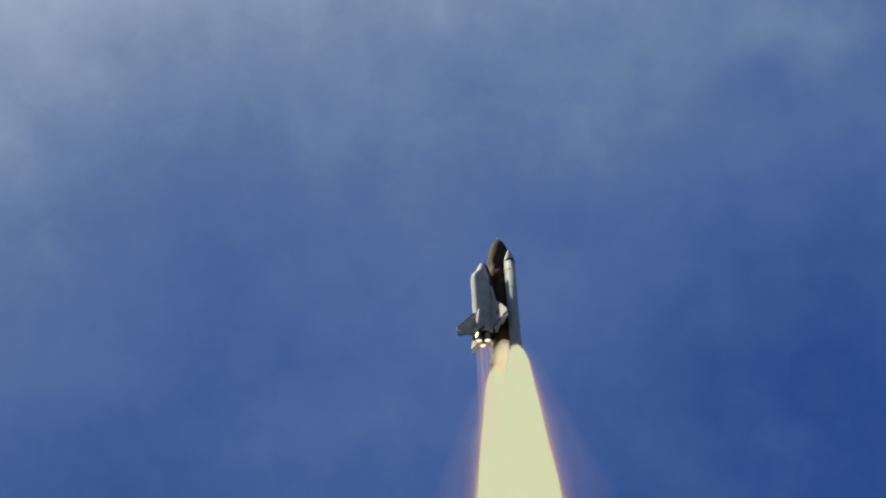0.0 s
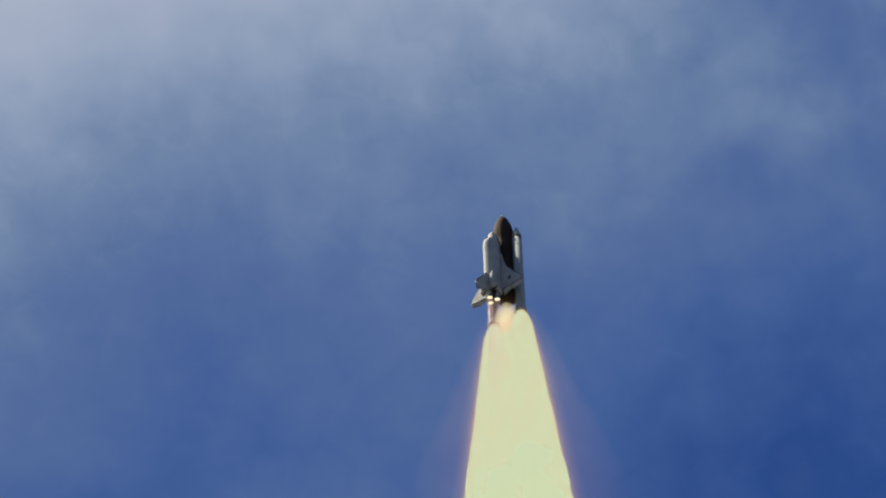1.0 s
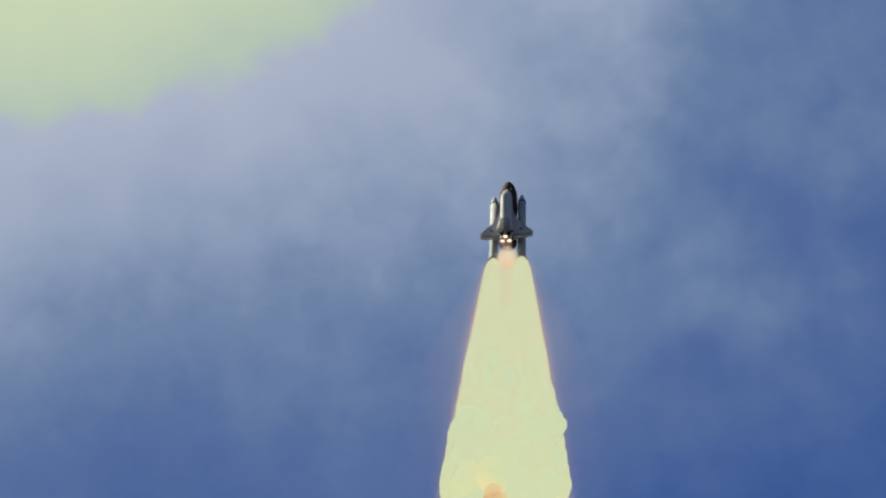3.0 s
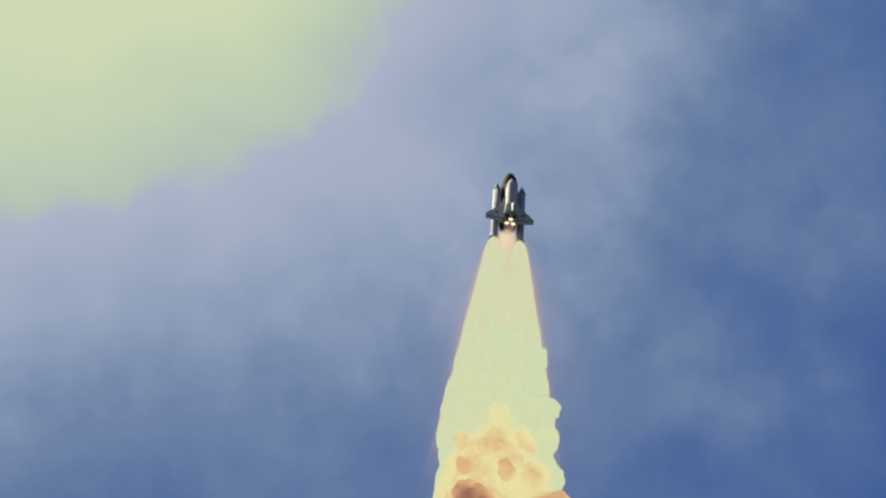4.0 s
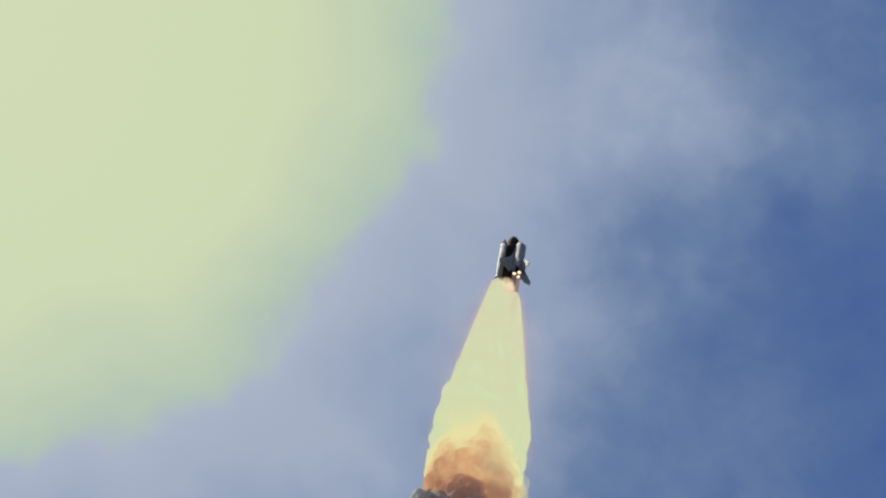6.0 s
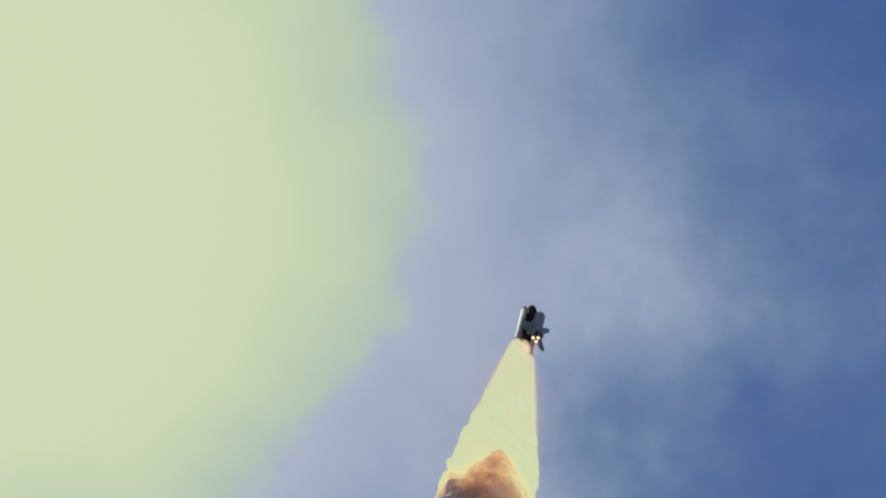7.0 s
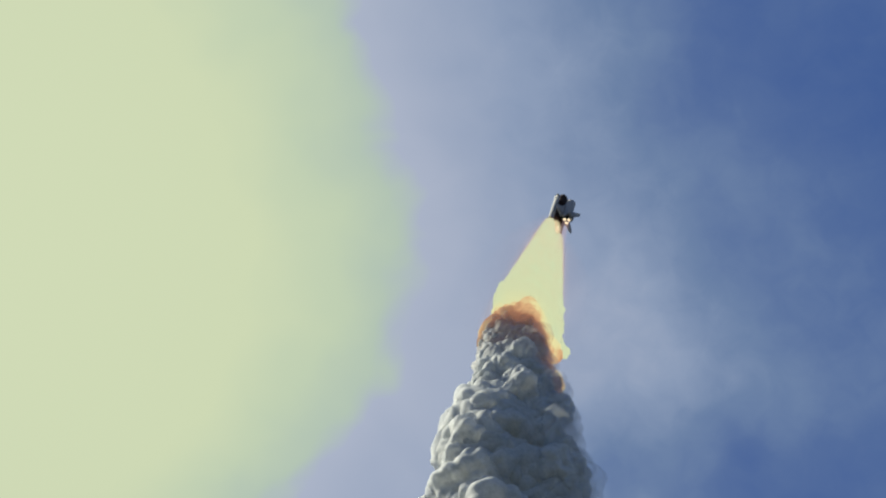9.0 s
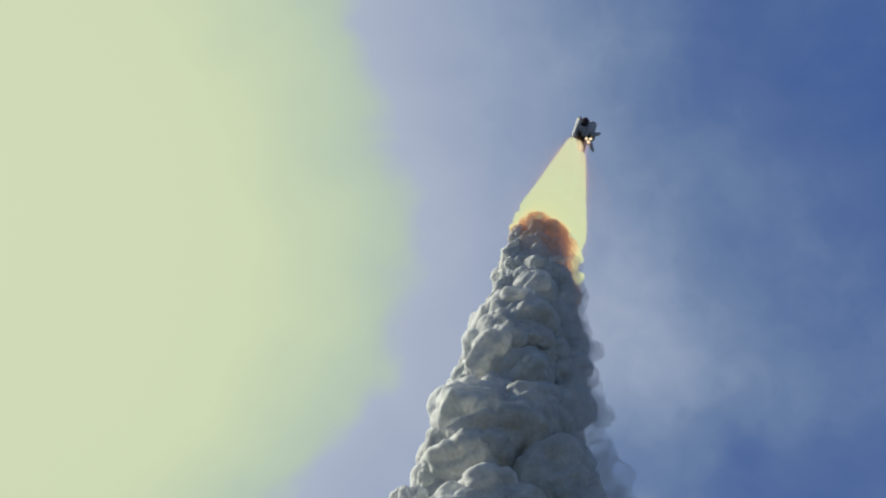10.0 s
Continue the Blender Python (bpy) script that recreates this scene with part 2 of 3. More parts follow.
def smoke_material(name, through, low, slope, cooling):
    """Thin layers of smoke: each billow lets part of the light through; hot gas glows."""
    mat, t, bsdf, out = material(name)
    t.nodes.remove(bsdf)
    link = t.links.new
    at = t.nodes.new("ShaderNodeTexCoord").outputs["Object"]
    big, small = grain(t, at, 0.09, 4, 0.55), grain(t, at, 0.5, 6, 0.6)
    tone = calc(t, "MULTIPLY_ADD", big, 0.6, calc(t, "MULTIPLY", small, 0.4))
    colour = ramp(t, tone, [(0.3, (0.60, 0.63, 0.66)), (0.7, (0.72, 0.735, 0.75))])
    b = node(t, "ShaderNodeBump", Strength=0.1, Distance=0.8)
    link(small, b.inputs["Height"])
    front = t.nodes.new("ShaderNodeBsdfDiffuse")
    back = t.nodes.new("ShaderNodeBsdfTranslucent")
    body = t.nodes.new("ShaderNodeMixShader")
    body.inputs[0].default_value = through
    for k, n in enumerate((front, back)):
        link(colour, n.inputs["Color"])
        link(b.outputs[0], n.inputs["Normal"])
        link(n.outputs[0], body.inputs[1 + k])
    q = behind_nozzles(t, 60.0, 1.0)
    e = node(t, "ShaderNodeEmission", Strength=GLOW)
    link(ramp(t, q, HEAT), e.inputs[0])
    heat = ramp(t, q, cooling)
    mix = t.nodes.new("ShaderNodeMixShader")
    link(heat, mix.inputs[0])
    link(body.outputs[0], mix.inputs[1])
    link(e.outputs[0], mix.inputs[2])
    # hot gas is dense, cold smoke is thin and uneven
    thin = calc(t, "MINIMUM", calc(t, "MULTIPLY_ADD", tone, slope, low), 1.0)
    dense = thin if low < 0 else calc(t, "MAXIMUM", thin, ramp(t, q, [(0.48, 1.0), (0.60, 0.8), (0.70, 0.6), (0.85, 0.0)]))
    clear = t.nodes.new("ShaderNodeBsdfTransparent")
    veil = t.nodes.new("ShaderNodeMixShader")
    link(dense, veil.inputs[0])
    link(clear.outputs[0], veil.inputs[1])
    link(mix.outputs[0], veil.inputs[2])
    link(veil.outputs[0], out.inputs[0])
    mat.cycles.emission_sampling = "NONE"
    return mat


def glow_material(name, colour, alpha, near, far, end=0.0):
    """A thin see-through glow; its density goes from alpha to end between near and far, metres behind the nozzles."""
    mat, t, bsdf, out = material(name)
    t.nodes.remove(bsdf)
    link = t.links.new
    e = node(t, "ShaderNodeEmission", Strength=GLOW)
    e.inputs[0].default_value = (*colour, 1)
    clear = t.nodes.new("ShaderNodeBsdfTransparent")
    mix = t.nodes.new("ShaderNodeMixShader")
    q = behind_nozzles(t, 12.0)
    m = t.nodes.new("ShaderNodeMapRange")
    m.inputs["From Min"].default_value, m.inputs["From Max"].default_value = near / 325, far / 325
    m.inputs["To Min"].default_value, m.inputs["To Max"].default_value = alpha, end
    link(q, m.inputs["Value"])
    at = t.nodes.new("ShaderNodeTexCoord").outputs["Object"]
    streak = t.nodes.new("ShaderNodeMapping")
    streak.inputs["Scale"].default_value = (1, 1, 0.12)
    link(at, streak.inputs[0])
    link(calc(t, "MULTIPLY", m.outputs[0], calc(t, "MULTIPLY_ADD", grain(t, streak.outputs[0], 0.5, 3), 2.4, -0.2)), mix.inputs[0])
    link(clear.outputs[0], mix.inputs[1])
    link(e.outputs[0], mix.inputs[2])
    link(mix.outputs[0], out.inputs[0])
    mat.cycles.emission_sampling = "NONE"
    return mat


FLAME = flame_material()
SLOW, QUICK = [(0.53, 1.0), (0.61, 0.94), (0.70, 0.6), (0.79, 0.25), (0.92, 0.0)], [(0.50, 1.0), (0.58, 0.5), (0.68, 0.0)]
SMOKE = smoke_material("exhaust_smoke", 0.12, 0.2, 0.95, SLOW)
# sun-side copy of the smoke: passes more light and browns less, to look lit
LIT_RIM_SMOKE = smoke_material("lit_smoke_copy", 0.35, 0.45, 1.0, QUICK)
THIN_SMOKE = smoke_material("thin_smoke", 0.5, -0.17, 0.62, QUICK)
GLOW_LAYERS = [glow_material("flame_glow", (0.98 - 0.02 * k, 0.62 - 0.012 * k, 0.33), 0.066 * 0.82**k, 60, 170) for k in range(9)]
GLOW_LAYERS += [glow_material("flame_haze", (0.88, 0.50, 0.36), 0.0035, 70, 170) for k in range(9)]
# added glow in place of flame light on the aft surfaces; it also lights them
FLAME_LIT_BASE = glow_material("base_glow", (0.92, 0.78, 0.46), 0.17, -9, 2, 0.22)
FLAME_LIT_BASE.cycles.emission_sampling = "FRONT_BACK"
ENGINE_PLUME = glow_material("engine_plume", (0.78, 0.50, 0.48), 0.09, 8, 50)


def hot_material(name, colour, strength):
    mat, t, bsdf, out = material(name)
    t.nodes.remove(bsdf)
    at = t.nodes.new("ShaderNodeTexCoord").outputs["Object"]
    e = t.nodes.new("ShaderNodeEmission")
    e.inputs[0].default_value = (*colour, 1)
    t.links.new(calc(t, "MULTIPLY_ADD", grain(t, at, 1.5, 3), strength * 0.4, strength * 0.8), e.inputs[1])
    t.links.new(e.outputs[0], out.inputs[0])
    return mat


HOT_GAS = hot_material("hot_gas", (1.0, 0.80, 0.50), 1.7 * GLOW)


# ---- shapes ----
def part(name, bm, mat, parent, label="", smooth=True):
    bmesh.ops.recalc_face_normals(bm, faces=bm.faces)
    me = bpy.data.meshes.new(name)
    bm.to_mesh(me)
    bm.free()
    for f in me.polygons:
        f.use_smooth = smooth
    me.materials.append(mat)
    ob = new(name, me)
    ob.parent = parent
    if label:
        tagged(ob, label)
    return ob


def lathe(profile, segments=40, cx=0.0, cy=0.0, squash=1.0, bm=None, lumps=None):
    """A body turned about the line x=cx, y=cy; profile rows of (z, radius). Radius 0 closes an end."""
    bm = bm or bmesh.new()
    rings = []
    for z, r in profile:
        if r <= 0:
            rings.append([bm.verts.new((cx, cy, z))])
            continue
        ring = []
        for i in range(segments):
            a = 2 * math.pi * i / segments
            k = r * (1 + (lumps(a, z) if lumps else 0))
            ring.append(bm.verts.new((cx + k * math.cos(a), cy + k * squash * math.sin(a), z)))
        rings.append(ring)
    for a, b in zip(rings, rings[1:]):
        for i in range(segments):
            j = (i + 1) % segments
            if len(a) == 1:
                bm.faces.new((a[0], b[i], b[j]))
            elif len(b) == 1:
                bm.faces.new((a[i], a[j], b[0]))
            else:
                bm.faces.new((a[i], a[j], b[j], b[i]))
    return bm


def loft(sections, segments=32, top_power=2.4, low_power=4.5):
    """A body with a flat belly: sections of (z, half width, belly y, top y)."""
    bm = bmesh.new()
    rings = []
    for z, w, y0, y1 in sections:
        ring = []
        mid = y0 + (y1 - y0) * 0.42
        for i in range(segments):
            a = 2 * math.pi * i / segments
            c, s = math.cos(a), math.sin(a)
            p = top_power if s >= 0 else low_power
            x = w * abs(c) ** (2 / p) * (1 if c >= 0 else -1)
            h = (y1 - mid) if s >= 0 else (mid - y0)
            ring.append(bm.verts.new((x, mid + h * abs(s) ** (2 / p) * (1 if s >= 0 else -1), z)))
        rings.append(ring)
    for a, b in zip(rings, rings[1:]):
        for i in range(segments):
            j = (i + 1) % segments
            bm.faces.new((a[i], a[j], b[j], b[i]))
    bm.faces.new(rings[0])
    bm.faces.new(rings[-1])
    return bm


def slab(outline, place, inset=0.35):
    """A plate with thinned edges: outline points (u, v, half thickness); place maps (u, v, w) to a point."""
    bm = bmesh.new()
    n = len(outline)
    cu, cv = sum(p[0] for p in outline) / n, sum(p[1] for p in outline) / n
    up, low, edge = [], [], []
    for u, v, h in outline:
        d = math.hypot(cu - u, cv - v)
        k = min(inset / d, 0.4)
        iu, iv = u + (cu - u) * k, v + (cv - v) * k
        up.append(bm.verts.new(place(iu, iv, h)))
        low.append(bm.verts.new(place(iu, iv, -h)))
        edge.append(bm.verts.new(place(u, v, 0)))
    bm.faces.new(up)
    bm.faces.new(low)
    for i in range(n):
        j = (i + 1) % n
        bm.faces.new((up[i], up[j], edge[j], edge[i]))
        bm.faces.new((edge[i], edge[j], low[j], low[i]))
    return bm


def rod(a, b, r, segments=8, bm=None):
    bm = bm or bmesh.new()
    a, b = Vector(a), Vector(b)
    turn = (b - a).to_track_quat("Z", "Y").to_matrix()
    ends = []
    for p in (a, b):
        ends.append([bm.verts.new(p + turn @ Vector((r * math.cos(2 * math.pi * i / segments), r * math.sin(2 * math.pi * i / segments), 0))) for i in range(segments)])
    for i in range(segments):
        j = (i + 1) % segments
        bm.faces.new((ends[0][i], ends[0][j], ends[1][j], ends[1][i]))
    bm.faces.new(ends[0])
    bm.faces.new(ends[1])
    return bm


# ---- ground ----
def build_ground():
    mat, t, bsdf, out = material("coastal_scrub")
    at = t.nodes.new("ShaderNodeTexCoord").outputs["Object"]
    big, small = grain(t, at, 0.006, 5), grain(t, at, 0.3, 6)
    tone = calc(t, "MULTIPLY_ADD", big, 0.65, calc(t, "MULTIPLY", small, 0.35))
    t.links.new(ramp(t, tone, [(0.35, (0.016, 0.022, 0.022)), (0.5, (0.028, 0.035, 0.034)), (0.68, (0.066, 0.066, 0.060))]), bsdf.inputs["Base Color"])
    bsdf.inputs["Roughness"].default_value = 0.95
    bm = bmesh.new()
    n, half = 48, 4500.0
    grid = [[bm.verts.new((-half + 2 * half * i / n, -half + 2 * half * j / n, 0)) for j in range(n + 1)] for i in range(n + 1)]
    for row in grid:
        for v in row:
            v.co.z = -0.4 + 0.4 * noise.noise(v.co * 0.004)
    for i in range(n):
        for j in range(n):
            bm.faces.new((grid[i][j], grid[i + 1][j], grid[i + 1][j + 1], grid[i][j + 1]))
    ground = part("ground", bm, mat, None)
    tagged(ground, "flat coastal ground of scrub grass and sand", "ground", kind="structure")


build_ground()


# ---- the fuel tank ----
def build_tank():
    profile = [(9.2, 0), (9.35, 1.2), (9.9, 2.6), (10.8, 3.6), (12.0, 4.1), (13.2, 4.2)]
    profile += [(z, 4.2) for z in (20, 28, 34)] + [(34.05, 4.27), (38.5, 4.27), (38.55, 4.2), (42.0, 4.2)]
    for i in range(1, 12):
        u = i / 12
        profile.append((42.0 + 13.4 * u, 4.2 * (1 - u**2.2) ** 0.70 + 0.10 * u))
    profile += [(55.4, 0.38), (55.7, 0.22), (56.1, 0.0)]
    tank = part("external_tank", lathe(profile, 48), FOAM, stack, "rust-brown foam-covered fuel tank with pointed nose")
    rib = bmesh.new()
    for i in range(54):
        a = 2 * math.pi * i / 54
        c, s = 4.29 * math.cos(a), 4.29 * math.sin(a)
        rod((c, s, 34.3), (c, s, 38.3), 0.07, 5, rib)
    part("intertank_rib", rib, FOAM, tank)
    part("feed_line", rod((2.4, 3.75, 12), (2.4, 3.75, 35), 0.24, 10), FOAM, tank)
    part("cable_tray", rod((-1.6, 4.15, 12), (-1.6, 4.15, 46), 0.13, 6), FOAM, tank)
    part("nose_spike", lathe([(55.2, 0.4), (55.8, 0.26), (56.3, 0.1), (56.6, 0)], 14), BOOSTER_WHITE, tank, "pale metal nose spike")
    for x in (-1.6, 1.6):
        part("aft_strut", rod((x * 1.4, 3.9, 14.0), (x, 5.6, 12.6), 0.22), DARK_METAL, tank)
    for x in (-0.8, 0.8):
        part("bipod_strut", rod((x * 1.6, 4.1, 36.4), (0, 5.5, 34.6), 0.12), DARK_METAL, tank)
    return tank


# ---- the boosters with their flames ----
def flame_radius(z):
    return 3.3 + 0.122 * z if z > 6 else 2.0 + 2.03 * (z / 6) ** 0.6


def build_booster(side):
    cx = 6.35 * side
    b = part("solid_rocket_booster", lathe([(4.2, 1.86), (40.2, 1.86), (40.2, 1.80), (40.25, 0)], 32, cx), BOOSTER_WHITE, stack, "white cylindrical booster with conical nose and flared skirt")
    part("nose_cone", lathe([(40.2, 1.86), (41.5, 1.62), (43.6, 0.95), (44.9, 0.5), (45.35, 0.25), (45.5, 0)], 28, cx), BOOSTER_WHITE, b)
    part("nose_band", lathe([(39.3, 1.84), (39.3, 1.92), (40.3, 1.92), (40.3, 1.84)], 28, cx), BLACK_TILE, b, "black band under the nose cone")
    part("aft_skirt", lathe([(4.25, 1.87), (3.6, 1.98), (2.2, 2.25), (1.0, 2.58), (0.95, 2.4), (2.2, 2.0)], 32, cx), BOOSTER_WHITE, b)
    part("nozzle", lathe([(3.0, 0.8), (2.0, 1.1), (0.8, 1.55), (0.0, 1.88), (0.0, 1.78), (1.2, 1.3), (2.8, 0.7)], 28, cx), DARK_METAL, b)
    for z in (7.8, 10.4, 18.6, 26.9, 35.1):
        part("segment_ring", lathe([(z, 1.86), (z, 1.92), (z + 0.28, 1.92), (z + 0.28, 1.86)], 32, cx), BOOSTER_WHITE, b)
    part("systems_tunnel", rod((cx, 1.9, 4.6), (cx, 1.9, 39.5), 0.16, 6), BOOSTER_WHITE, b)
    for z in (12.5, 38.0):
        part("tank_strut", rod((cx - 1.7 * side, 0.3, z), (4.1 * side, 0.3, z), 0.2), DARK_METAL, b)
    # separation motors
    for k in range(4):
        a = math.pi / 2 + 0.25 * (k - 1.5)
        part("small_thruster", rod((cx + 2.1 * math.cos(a), 2.1 * math.sin(a), 1.6), (cx + 2.25 * math.cos(a), 2.25 * math.sin(a), 3.0), 0.17), BAND_GREY, b)

    def lumps(a, z):
        d = -z
        k = min(max((d - 18) / 70, 0), 1)
        p = Vector((math.cos(a) * 2.2, math.sin(a) * 2.2 + 5 * side, z * 0.055))
        return k * (0.09 * noise.noise(p) + 0.06 * noise.noise(p * 2.7) + 0.035 * noise.noise(p * 7.1))

    profile = [(2.0, 0.9), (0.9, 1.7)]
    for i in range(120):
        d = 138 * (i / 119) ** 1.15
        profile.append((-d, flame_radius(d)))
    profile += [(-146, 18.0), (-153, 13.0), (-158, 7.0), (-160, 0)]
    part("exhaust_flame", lathe(profile, 80, cx, lumps=lumps), FLAME, b, "blinding pale yellow exhaust flame")
    return b


# ---- the orbiter ----
def build_orbiter():
    body = [(8.6, 2.75, 5.3, 11.3), (9.2, 2.9, 5.2, 11.6), (14, 2.75, 5.15, 11.75), (20, 2.65, 5.15, 11.75), (30, 2.65, 5.2, 11.75),
            (33.2, 2.62, 5.3, 11.75), (34.6, 2.52, 5.4, 11.5), (35.8, 2.35, 5.5, 10.7), (36.8, 2.2, 5.6, 9.75), (38.2, 1.85, 5.8, 9.2),
            (39.5, 1.4, 6.1, 8.7), (40.5, 0.95, 6.45, 8.2), (41.1, 0.5, 6.9, 7.7), (41.35, 0.12, 7.2, 7.4)]
    o = part("orbiter", loft(body), WHITE_TILE, stack, "white winged orbiter with black belly tiles")
    belly = [(z, w * 1.012 + 0.01, y0 - 0.06, y0 + (0.16 if z < 35 else 0.42) * (y1 - y0) + (0.5 if z < 35 else 0.1)) for z, w, y0, y1 in body]
    part("belly_tiles", loft(belly, 32, 5.0, 4.5), BLACK_TILE, o, "black heat-shield tiles")
    part("nose_cap", lathe([(39.9, 1.26), (40.6, 0.98), (41.15, 0.55), (41.45, 0.0)], 24, 0, 7.25, 0.86), GREY_CARBON, o, "grey carbon nose cap")
    for x in (-1.55, -0.95, -0.32, 0.32, 0.95, 1.55):
        k = abs(x) / 1.55
        pane = slab([(-0.26, -0.36, 0.04), (0.26, -0.36, 0.04), (0.24, 0.36, 0.04), (-0.24, 0.36, 0.04)],
                    lambda u, v, w, x=x, k=k: (x + u, 10.42 - 0.62 * k * k - v * 0.72 + w, 36.3 - 0.45 * k + v * 0.72 + w), 0.08)
        part("cockpit_window", pane, GLASS_DARK, o, "dark cockpit window pane")
    for side in (-1, 1):
        # payload bay door and its seam line
        door = bmesh.new()
        rows = []
        for z in (16.0, 20.0, 24.0, 28.0, 33.0):
            ring = []
            for i in range(9):
                a = math.radians(12 + 76 * i / 8)
                c, s = math.cos(a), math.sin(a)
                ring.append(door.verts.new((side * 2.69 * c ** (2 / 2.4), 7.95 + 3.86 * s ** (2 / 2.4), z)))
            rows.append(ring)
        for r0, r1 in zip(rows, rows[1:]):
            for i in range(8):
                door.faces.new((r0[i], r0[i + 1], r1[i + 1], r1[i]))
        part("payload_bay_door", door, WHITE_TILE, o)
        # wing
        outline = [(2.4, 31.0, 0.30), (3.2, 26.5, 0.42), (4.6, 21.8, 0.62), (8.2, 17.0, 0.42), (11.3, 13.2, 0.22), (11.9, 12.2, 0.12),
                   (11.9, 11.2, 0.12), (7.0, 10.6, 0.40), (2.4, 10.2, 0.62)]
        wing = part("wing", slab(outline, lambda u, v, w, s=side: (s * u, 5.85 + w + 0.03 * u, v), 0.3), WHITE_TILE, o, "white delta wing", smooth=False)
        under = [(u * 0.995, v, h * 0.5) for u, v, h in outline]
        part("underside_tiles", slab(under, lambda u, v, w, s=side: (s * u, 5.40 + w + 0.045 * u, v), 0.25), BLACK_TILE, wing, "black tiles under the wing", smooth=False)
        edge = bmesh.new()
        for (u0, v0, h0), (u1, v1, h1) in zip(outline[2:6], outline[3:6]):
            rod((side * u0, 5.85 + 0.03 * u0, v0), (side * u1, 5.85 + 0.03 * u1, v1), 0.2, 8, edge)
        part("leading_edge", edge, GREY_CARBON, wing, "grey carbon leading edge")
        for u0, u1 in ((2.9, 6.9), (7.05, 11.85)):
            t0, t1 = 0.5 - 0.03 * u0, 0.5 - 0.03 * u1
            el = [(u0, 10.55, t0), (u1, 11.0 if u1 > 10 else 10.75, t1), (u1, 9.6, 0.06), (u0, 8.4 if u0 < 4 else 8.9, 0.06)]
            part("elevon", slab(el, lambda u, v, w, s=side: (s * u, 5.85 + w + 0.03 * u - 0.42 * max(0.0, 10.5 - v), v - 0.1), 0.12), WHITE_TILE, wing, smooth=False)
        part("hinge_gap", rod((side * 2.7, 6.35, 10.35), (side * 11.7, 6.32, 11.05), 0.13, 6), BLACK_TILE, wing, "dark hinge gap")
        # dark round badge on the wing's upper face
        part("wing_insignia", lathe([(0, 0), (0.03, 0.85), (0.06, 0)], 20), INSIGNIA, wing, "dark round wing marking")
        mark = wing.children[-1]
        mark.matrix_local = Matrix.Translation((side * 6.6, 6.62, 14.4)) @ pose(0, 0, 0, -90)
        # engine pod at the tail root
        pod = part("engine_pod", lathe([(8.4, 0.5), (8.6, 1.25), (10.5, 1.5), (13.0, 1.35), (15.5, 0.85), (17.2, 0.3), (17.6, 0)], 24, side * 2.05, 11.0, 1.0), WHITE_TILE, o)
        part("pod_nozzle", lathe([(8.5, 0.25), (7.4, 0.5), (6.9, 0.62), (6.95, 0.55), (7.6, 0.38)], 18, side * 2.15, 11.3), DARK_METAL, pod)
        part("thruster_block", rod((side * 2.9, 10.6, 8.2), (side * 2.9, 10.6, 9.6), 0.5, 10), BLACK_TILE, pod)
    # tail fin and rudder
    fin = part("tail_fin", slab([(11.4, 17.6, 0.42), (13.0, 15.0, 0.36), (18.7, 8.2, 0.16), (19.0, 7.4, 0.12), (18.6, 6.3, 0.14), (11.4, 10.2, 0.42)],
                                lambda u, v, w: (w, u, v), 0.25), WHITE_TILE, o, "white swept tail fin", smooth=False)
    part("rudder", slab([(12.0, 9.85, 0.34), (18.6, 6.2, 0.14), (18.5, 4.4, 0.04), (12.2, 7.7, 0.05)], lambda u, v, w: (w, u, v - 0.05), 0.12), WHITE_TILE, fin, smooth=False)
    part("fin_leading_edge", rod((0, 12.2, 16.4), (0, 18.8, 8.1), 0.2, 8), GREY_CARBON, fin)
    part("fin_tip_edge", rod((0, 18.95, 7.9), (0, 18.65, 4.4), 0.16, 6), GREY_CARBON, fin)
    part("rudder_edge", rod((0, 18.55, 4.3), (0, 12.2, 7.55), 0.16, 6), BLACK_TILE, fin)
    part("body_flap", slab([(-2.6, 9.0, 0.3), (2.6, 9.0, 0.3), (2.5, 6.6, 0.08), (-2.5, 6.6, 0.08)], lambda u, v, w: (u, 5.35 + w, v), 0.15), BLACK_TILE, o, smooth=False)
    part("aft_bulkhead", lathe([(8.55, 0), (8.5, 2.2), (8.7, 2.5)], 24, 0, 8.4, 1.05), BLACK_TILE, o)
    # main engines
    for x, y, lean in ((0, 10.7, 0.10), (-1.55, 8.1, 0.04), (1.55, 8.1, 0.04)):
        bell = part("main_engine", lathe([(8.6, 0.5), (8.0, 0.62), (7.0, 0.9), (5.8, 1.1), (4.6, 1.22), (4.6, 1.14), (5.8, 1.02), (7.0, 0.8), (8.3, 0.4)], 28, x, y), BELL_METAL, o, "bright metal engine bell")
        ring = lathe([(5.5, 1.13), (5.5, 1.26), (5.75, 1.26), (5.75, 1.1)], 28, x, y)
        part("bell_ring", ring, DARK_METAL, bell)
        part("hot_gas", lathe([(4.9, 0), (4.95, 0.6), (5.2, 0.95), (5.5, 0.8), (5.9, 0)], 20, x, y), HOT_GAS, bell, "glowing gas in the engine bell")
        plume = [(4.6, 1.0), (1, 1.15), (-8, 1.25), (-24, 1.5), (-42, 1.9), (-55, 2.2)]
        part("engine_plume", lathe(plume, 20, x, y), ENGINE_PLUME, bell, "faint pinkish engine plume")
    return o


tank = build_tank()
boosters = [build_booster(1), build_booster(-1)]
orbiter = build_orbiter()


def build_flame_core():
    """The flame that fills the space between the two plumes."""
    profile = [(-3, 0), (-5, 1.3), (-9, 2.8), (-15, 3.8), (-25, 4.6), (-36, 7.0), (-60, 10.5), (-90, 14.0), (-110, 15.0), (-125, 9), (-132, 0)]
    part("flame_core", lathe(profile, 40), FLAME, stack, "pale yellow flame between the two plumes")


build_flame_core()


